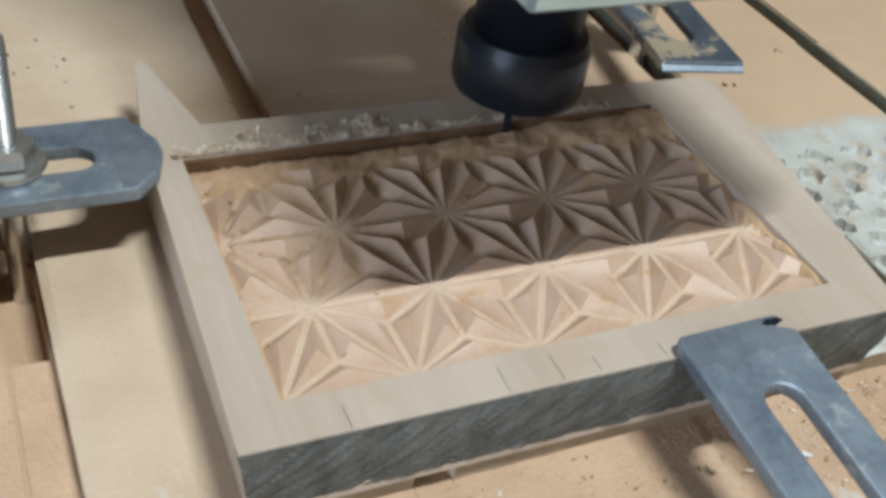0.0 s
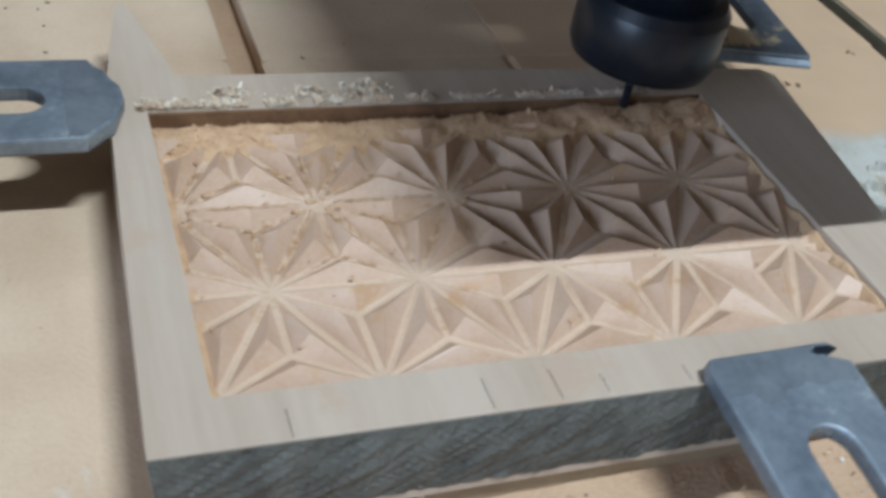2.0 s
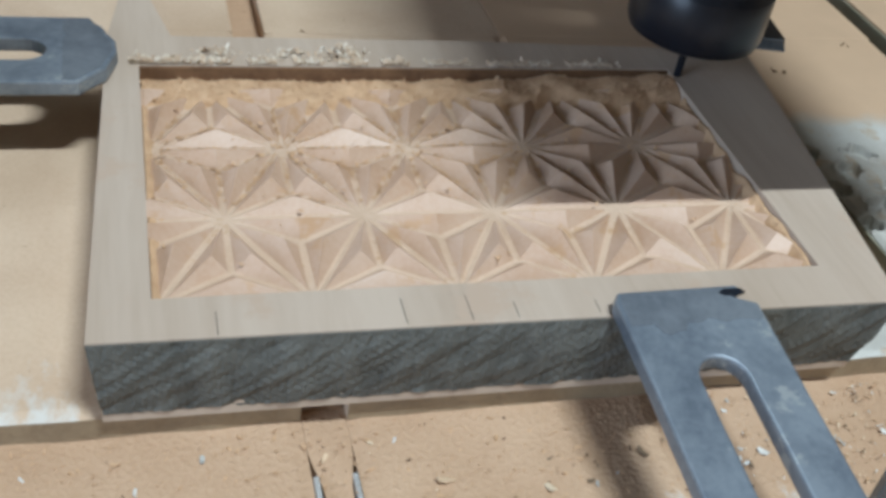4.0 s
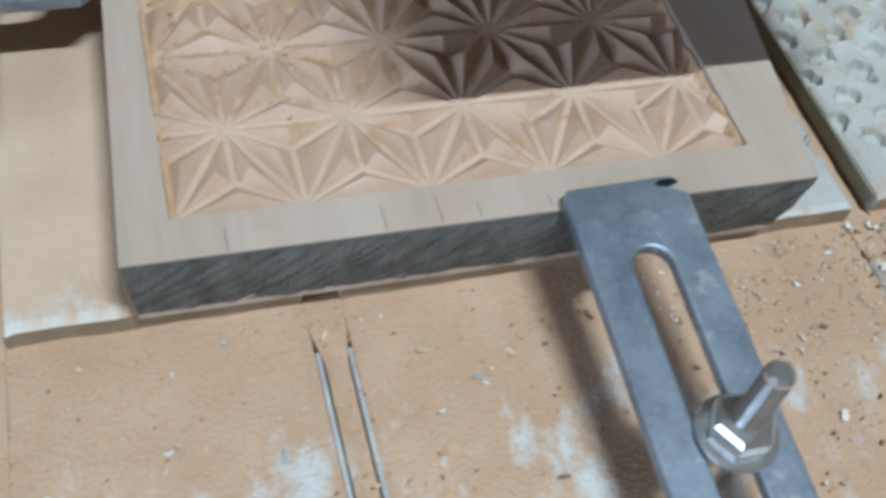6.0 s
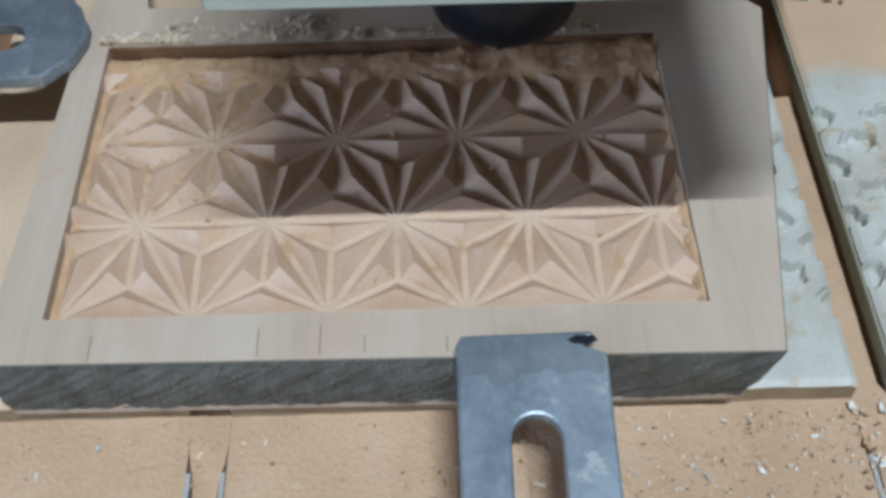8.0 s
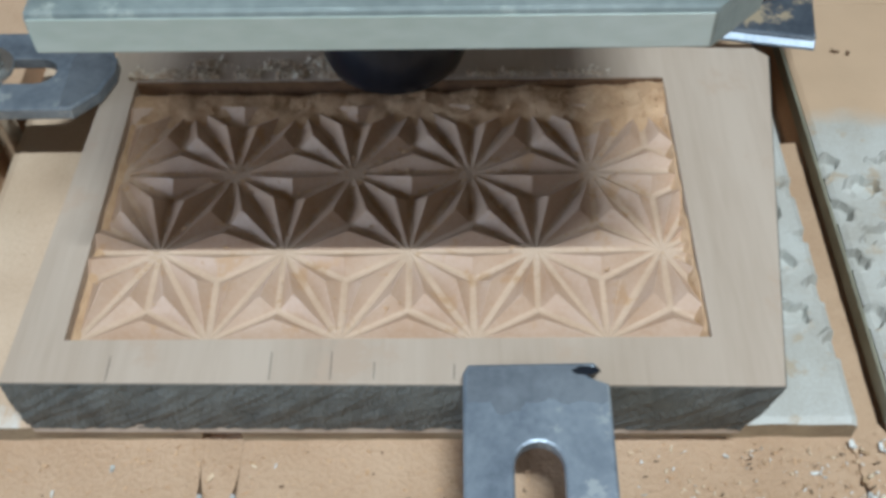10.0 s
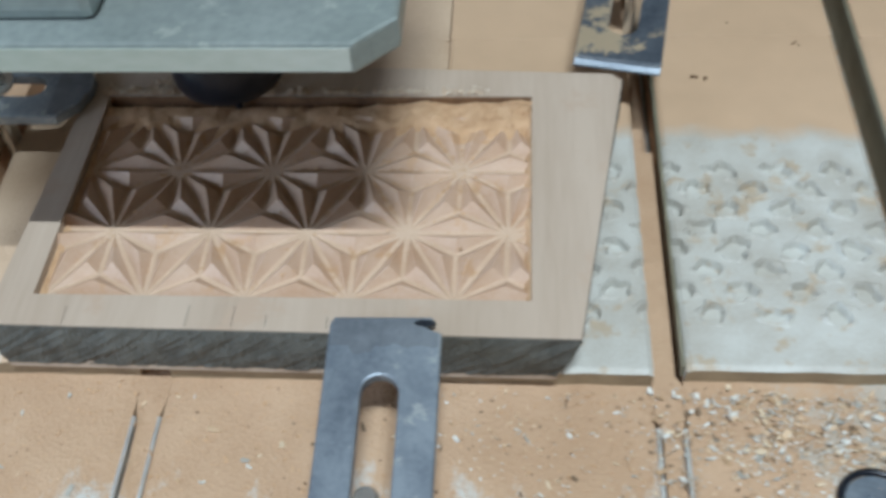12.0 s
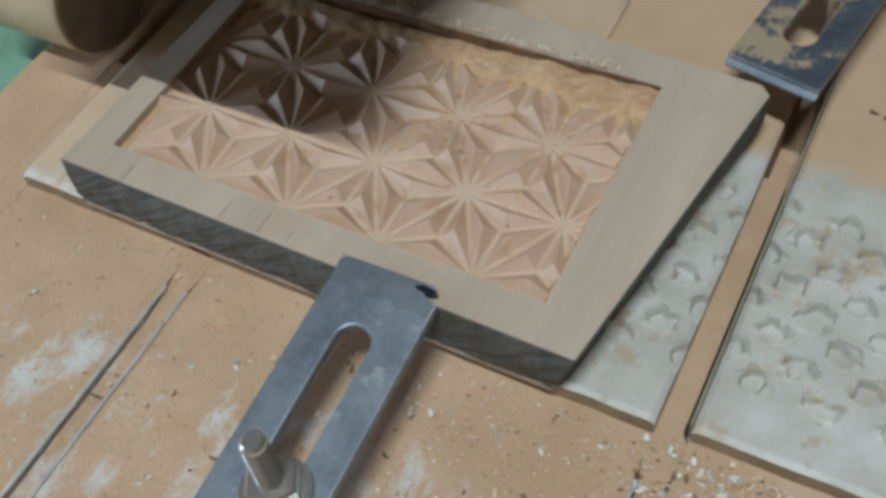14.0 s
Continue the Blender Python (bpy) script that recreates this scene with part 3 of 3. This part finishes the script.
fc = clamp(pose(0.1168, -0.0493, ZT + 0.0006, 6), [(-0.0203, -0.003), (-0.0190, 0.0), (0.0165, 0.0005), (0.0182, -0.0012), (0.0135, -0.0020), (0.0150, -0.0040), (0.0206, -0.0062)], 0.140, 0.0235, 0.125, 0.0412,
           "blue-grey slotted steel strap clamp on the board's bark edge", STEEL)
band = [(-0.0192, -0.0035), (-0.0182, -0.0008), (0.0130, -0.0006), (0.0126, -0.0022), (0.0140, -0.0048), (0.0196, -0.0070)]
low = [(0.0196 - 0.0388 * i / 24, -0.0118 - 0.0022 * wob(i * 0.004, 0.3, 90, 2) - 0.0030 * (14 < i < 20)) for i in range(25)]
part("tip_band", prism(band + low, [], 0.00495, 0.00512), OXIDE, fc, "dark oxide band across the tip")
# Black flake laid over the notch paints the dark of its hollow.
part("notch_shade", prism([(0.0100, -0.0022), (0.0125, -0.0008), (0.0172, -0.0010), (0.0184, -0.0024), (0.0150, -0.0036), (0.0115, -0.0034)], [], 0.0044, 0.00515), BLACK, fc, "small chipped notch, its shade a black flake")
bolt(0.1205, -0.1350, -0.050, 0.035, 0.0004, "zinc threaded stud with nut and washer in the front clamp")
lc = clamp(pose(-0.0275, 0.0775, ZT + 0.0005, 0, 0, -90), [(-0.0215, -0.0085), (-0.0175, -0.0068), (-0.0150, -0.0045), (-0.0105, -0.0030), (-0.0060, -0.0005), (0.0010, 0.0), (0.0120, -0.0035), (0.0205, -0.0115)], 0.105, 0.0215, 0.072, 0.042,
      "blue-grey slotted steel strap clamp with chipped tip", STEEL)
band = [(-0.0198, -0.0100), (-0.0165, -0.0080), (-0.0140, -0.0058), (-0.0095, -0.0043), (-0.0055, -0.0020), (0.0008, -0.0015), (0.0113, -0.0050), (0.0192, -0.0125)]
low = [(0.0192 - 0.0390 * i / 20, -0.0165 - 0.0018 * wob(i * 0.005, 0.7, 90, 3)) for i in range(21)]
part("tip_band", prism(band + low, [], 0.00495, 0.00512), OXIDE, lc, "dark oxide band across the chipped tip")
bolt(-0.0760, 0.077, -0.050, 0.055, ZT + 0.006, "zinc threaded stud with nut and washer, dusted")
cc = clamp(pose(0.2075, 0.0955, ZT + 0.0005, 0, 0, 171), [(-0.0195, 0.0004), (-0.0185, 0.0010), (0.0185, -0.0006), (0.0195, -0.0012)], 0.145, 0.0185, 0.090, 0.0392,
      "dusty steel strap clamp holding the board's corner", DUSTY)
bm = prism([(-0.0194, 0.0), (0.0194, 0.0), (0.0194, 0.0046), (-0.0194, 0.0046)], [], 0.0006, 0.0050, 0.0003)
for v in bm.verts:
    if v.co.y > 0.003 and v.co.z > 0.003:
        v.co.z -= 0.0034
    v.co.y -= 0.0008 * (v.co.x / 0.0194) + 0.0022
part("tip", bm, STEEL, cc, "ground blue-grey tip bevel")
bolt(0.2195, 0.156, -0.050, 0.045, ZT + 0.006, "zinc threaded stud with nut and washer in the corner clamp")


def packing_block():
    p = thing("packing_roller", "cream wooden roller lying on the bed under a clamp", "wooden roller", m=Matrix.Translation((-0.0905, 0.043, ZB + 0.031)) @ Matrix.Rotation(radians(-90), 4, "Y"))
    part("barrel", lathe([(0, 0.0009), (0.0305, 0.0009), (0.031, 0.002), (0.031, 0.053), (0.029, 0.055), (0, 0.055)], None, 64), CREAM, p)
    part("end_face", lathe([(0, 0), (0.0285, 0), (0.0300, 0.0008), (0, 0.0008)], None, 64), SHADED_END, p, "end face, darkened for its shade")


packing_block()


# ---- the router carriage ----
def carriage():
    c = thing("router_carriage", "grey router carriage plate with a black spindle beneath", "router carriage")
    part("base_plate", prism([(-0.070, -0.0365), (0.0765, -0.0365), (0.089, -0.024), (0.089, 0.100), (-0.070, 0.100)], [], 0.112, 0.123, 0.0015), PLATE, c)
    part("front_edge", box(-0.0690, 0.0755, -0.0371, -0.0366, 0.1133, 0.1218), SMEAR, c, "pale smeared front edge")
    part("motor_block", box(-0.0680, -0.002, -0.026, 0.098, 0.1235, 0.198, 0.004), PLATE, c)
    part("cover", box(0.004, 0.056, -0.003, 0.098, 0.135, 0.198, 0.004), PLATE, c)
    part("seam", box(-0.0015, 0.059, -0.013, 0.096, 0.1233, 0.1345, 0.001), BLACK, c, "black gasket")
    part("side_block", box(0.063, 0.0875, 0.006, 0.098, 0.127, 0.195, 0.003), PLATE, c)
    part("seam", box(0.0620, 0.0880, 0.004, 0.096, 0.1233, 0.1268, 0.0005), BLACK, c, "black gasket")
    part("spindle", lathe([(0, 0.045), (0.0195, 0.045), (0.0195, 0.1118), (0, 0.1118)], Matrix.Translation((0, 0.073, 0))), BLACK, c)
    part("collet_nut", lathe([(0, 0.0205), (0.020, 0.0205), (0.0235, 0.0225), (0.0245, 0.0255), (0.0245, 0.042), (0.0225, 0.0455), (0.018, 0.0465), (0, 0.0465)], Matrix.Translation((0, 0.073, 0)), 72), BLACK, c)
    # Unseen block added to cast the shade over the rear bed.
    part("rear_shade_block", box(-0.070, 0.085, 0.102, 0.215, 0.150, 0.40, 0.003), PLATE, c)
    part("cutter", lathe([(0, -0.001), (0.0015, 0.001), (0.0015, 0.022), (0, 0.022)], Matrix.Translation((0, 0.073, 0)), 16), BLACK, c)
    for o in c.children:
        if o.name.startswith(("spindle", "collet")):
            for f in o.data.polygons:
                f.use_smooth = abs(f.normal.z) < 0.3
    return c


CARRIAGE = carriage()


def gantry():
    g = thing("gantry", "grey aluminium gantry beam of the router", "gantry")
    part("beam", box(-0.45, 0.80, 0.22, 0.31, 0.42, 0.58, 0.003), PLATE, g)
    for x in (-0.42, 0.77):
        part("upright", box(x - 0.02, x + 0.02, 0.22, 0.31, -0.6, 0.4195, 0.002), PLATE, g)


gantry()


# ---- small things on the bed ----
tagged(part("brown_block", box(0.25, 0.291, 0.222, 0.26, ZS, ZS + 0.014, 0.003), RUST), "reddish brown wooden block on a spoil strip", "wooden block")


def round_cap(x, y):
    c = thing("round_cap", "grey-blue round cap with a dark rim lying among chips", "round cap", "round caps", pose(x, y, ZB))
    part("rim", lathe([(0.0112, 0.0), (0.0135, 0.0), (0.0138, 0.0022), (0.0130, 0.0032), (0.0115, 0.0032), (0.0110, 0.0022)], seg=40), BLACK, c, "dark rim", True)
    part("disc", lathe([(0, 0.0002), (0.0110, 0.0002), (0.0110, 0.0014), (0.004, 0.0018), (0.0035, 0.0030), (0, 0.0032)], seg=32), STEEL, c)


round_cap(0.290, -0.099)
round_cap(0.327, -0.104)


def chips():
    def near(r):
        x, y = r.uniform(0.13, 0.40), -0.055 - abs(r.gauss(0, 0.045))
        return (x, y, ZB + 0.0008) if r.random() < 0.07 + 5.0 * max(0, x - 0.2) + 0.5 * max(0, x - 0.13) and noise.noise((x * 70, y * 70, 2.0)) > r.uniform(-0.5, 0.25) else None
    flakes("wood_chips", "pale and brown chips littering the bed in front", "wood chips", CHIP, 8000, near, 0.0009, 21)
    flakes("wood_chips", "larger pale flakes among the chips on the bed", "wood chips", CHIP, 700, near, 0.0015, 31)
    def heaped(r):
        x, y = r.uniform(0.215, 0.42), -0.052 - abs(r.gauss(0, 0.03))
        return (x, y, ZB + 0.0012) if noise.noise((x * 45, y * 45, 6.0)) > r.uniform(-0.4, 0.5) - 2.0 * (x - 0.25) else None
    flakes("wood_chips", "long white and grey flakes heaped before the spoil strips", "wood chips", CHIP, 700, heaped, 0.0018, 33, 0.5)
    flakes("bed_dust", "fine sandy crumbs over the bed panels", "saw dust", DUST, 3400, lambda r: (r.uniform(-0.12, 0.34), -0.053 - abs(r.gauss(0, 0.06)), ZB + 0.0003), 0.0007, 35, 0.4)
    flakes("wood_chips", "few pale chips strewn on the bed", "wood chips", CHIP, 160, lambda r: (r.uniform(-0.12, 0.13), r.uniform(-0.2, -0.056), ZB + 0.0006), 0.0016, 22)
    def off_slots(r):
        x = r.uniform(-0.12, 0.4)
        return (x, r.uniform(-0.22, -0.055), ZB + 0.0005) if min(abs(x - c) for c in SLOTS) > 0.008 else None
    flakes("dark_crumbs", "dark brown crumbs strewn on the bed", "crumbs", CRUMB, 240, off_slots, 0.0012, 23)
    flakes("dark_crumbs", "dark brown crumbs on the spoil strips", "crumbs", CRUMB, 30, lambda r: (r.choice((r.uniform(-0.07, -0.04), r.uniform(0.03, 0.115), r.uniform(0.235, 0.31))), r.uniform(0.10, 0.24), ZS + 0.0004), 0.0019, 24)


chips()


# ---- what moves ----
def motions():
    track = [(0.0, 0.101), (0.5, 0.111), (1.0, 0.119), (1.5, 0.128), (2.0, 0.137), (2.5, 0.148), (3.0, 0.159), (3.6, 0.1685), (4.1, 0.172), (4.6, 0.169), (5.0, 0.160),
             (5.5, 0.153), (6.0, 0.146), (6.5, 0.140), (7.0, 0.133), (7.5, 0.125), (8.5, 0.106), (10.0, 0.074), (11.0, 0.055), (11.5, 0.0455), (12.0, 0.039), (12.5, 0.033), (13.0, 0.020), (14.0, 0.0)]
    lift = {10.0: -0.002, 11.0: 0.002, 12.0: -0.001, 13.0: 0.002}
    walk(CARRIAGE, [(t, pose(x, 0, lift.get(t, 0.0))) for t, x in track])


motions()
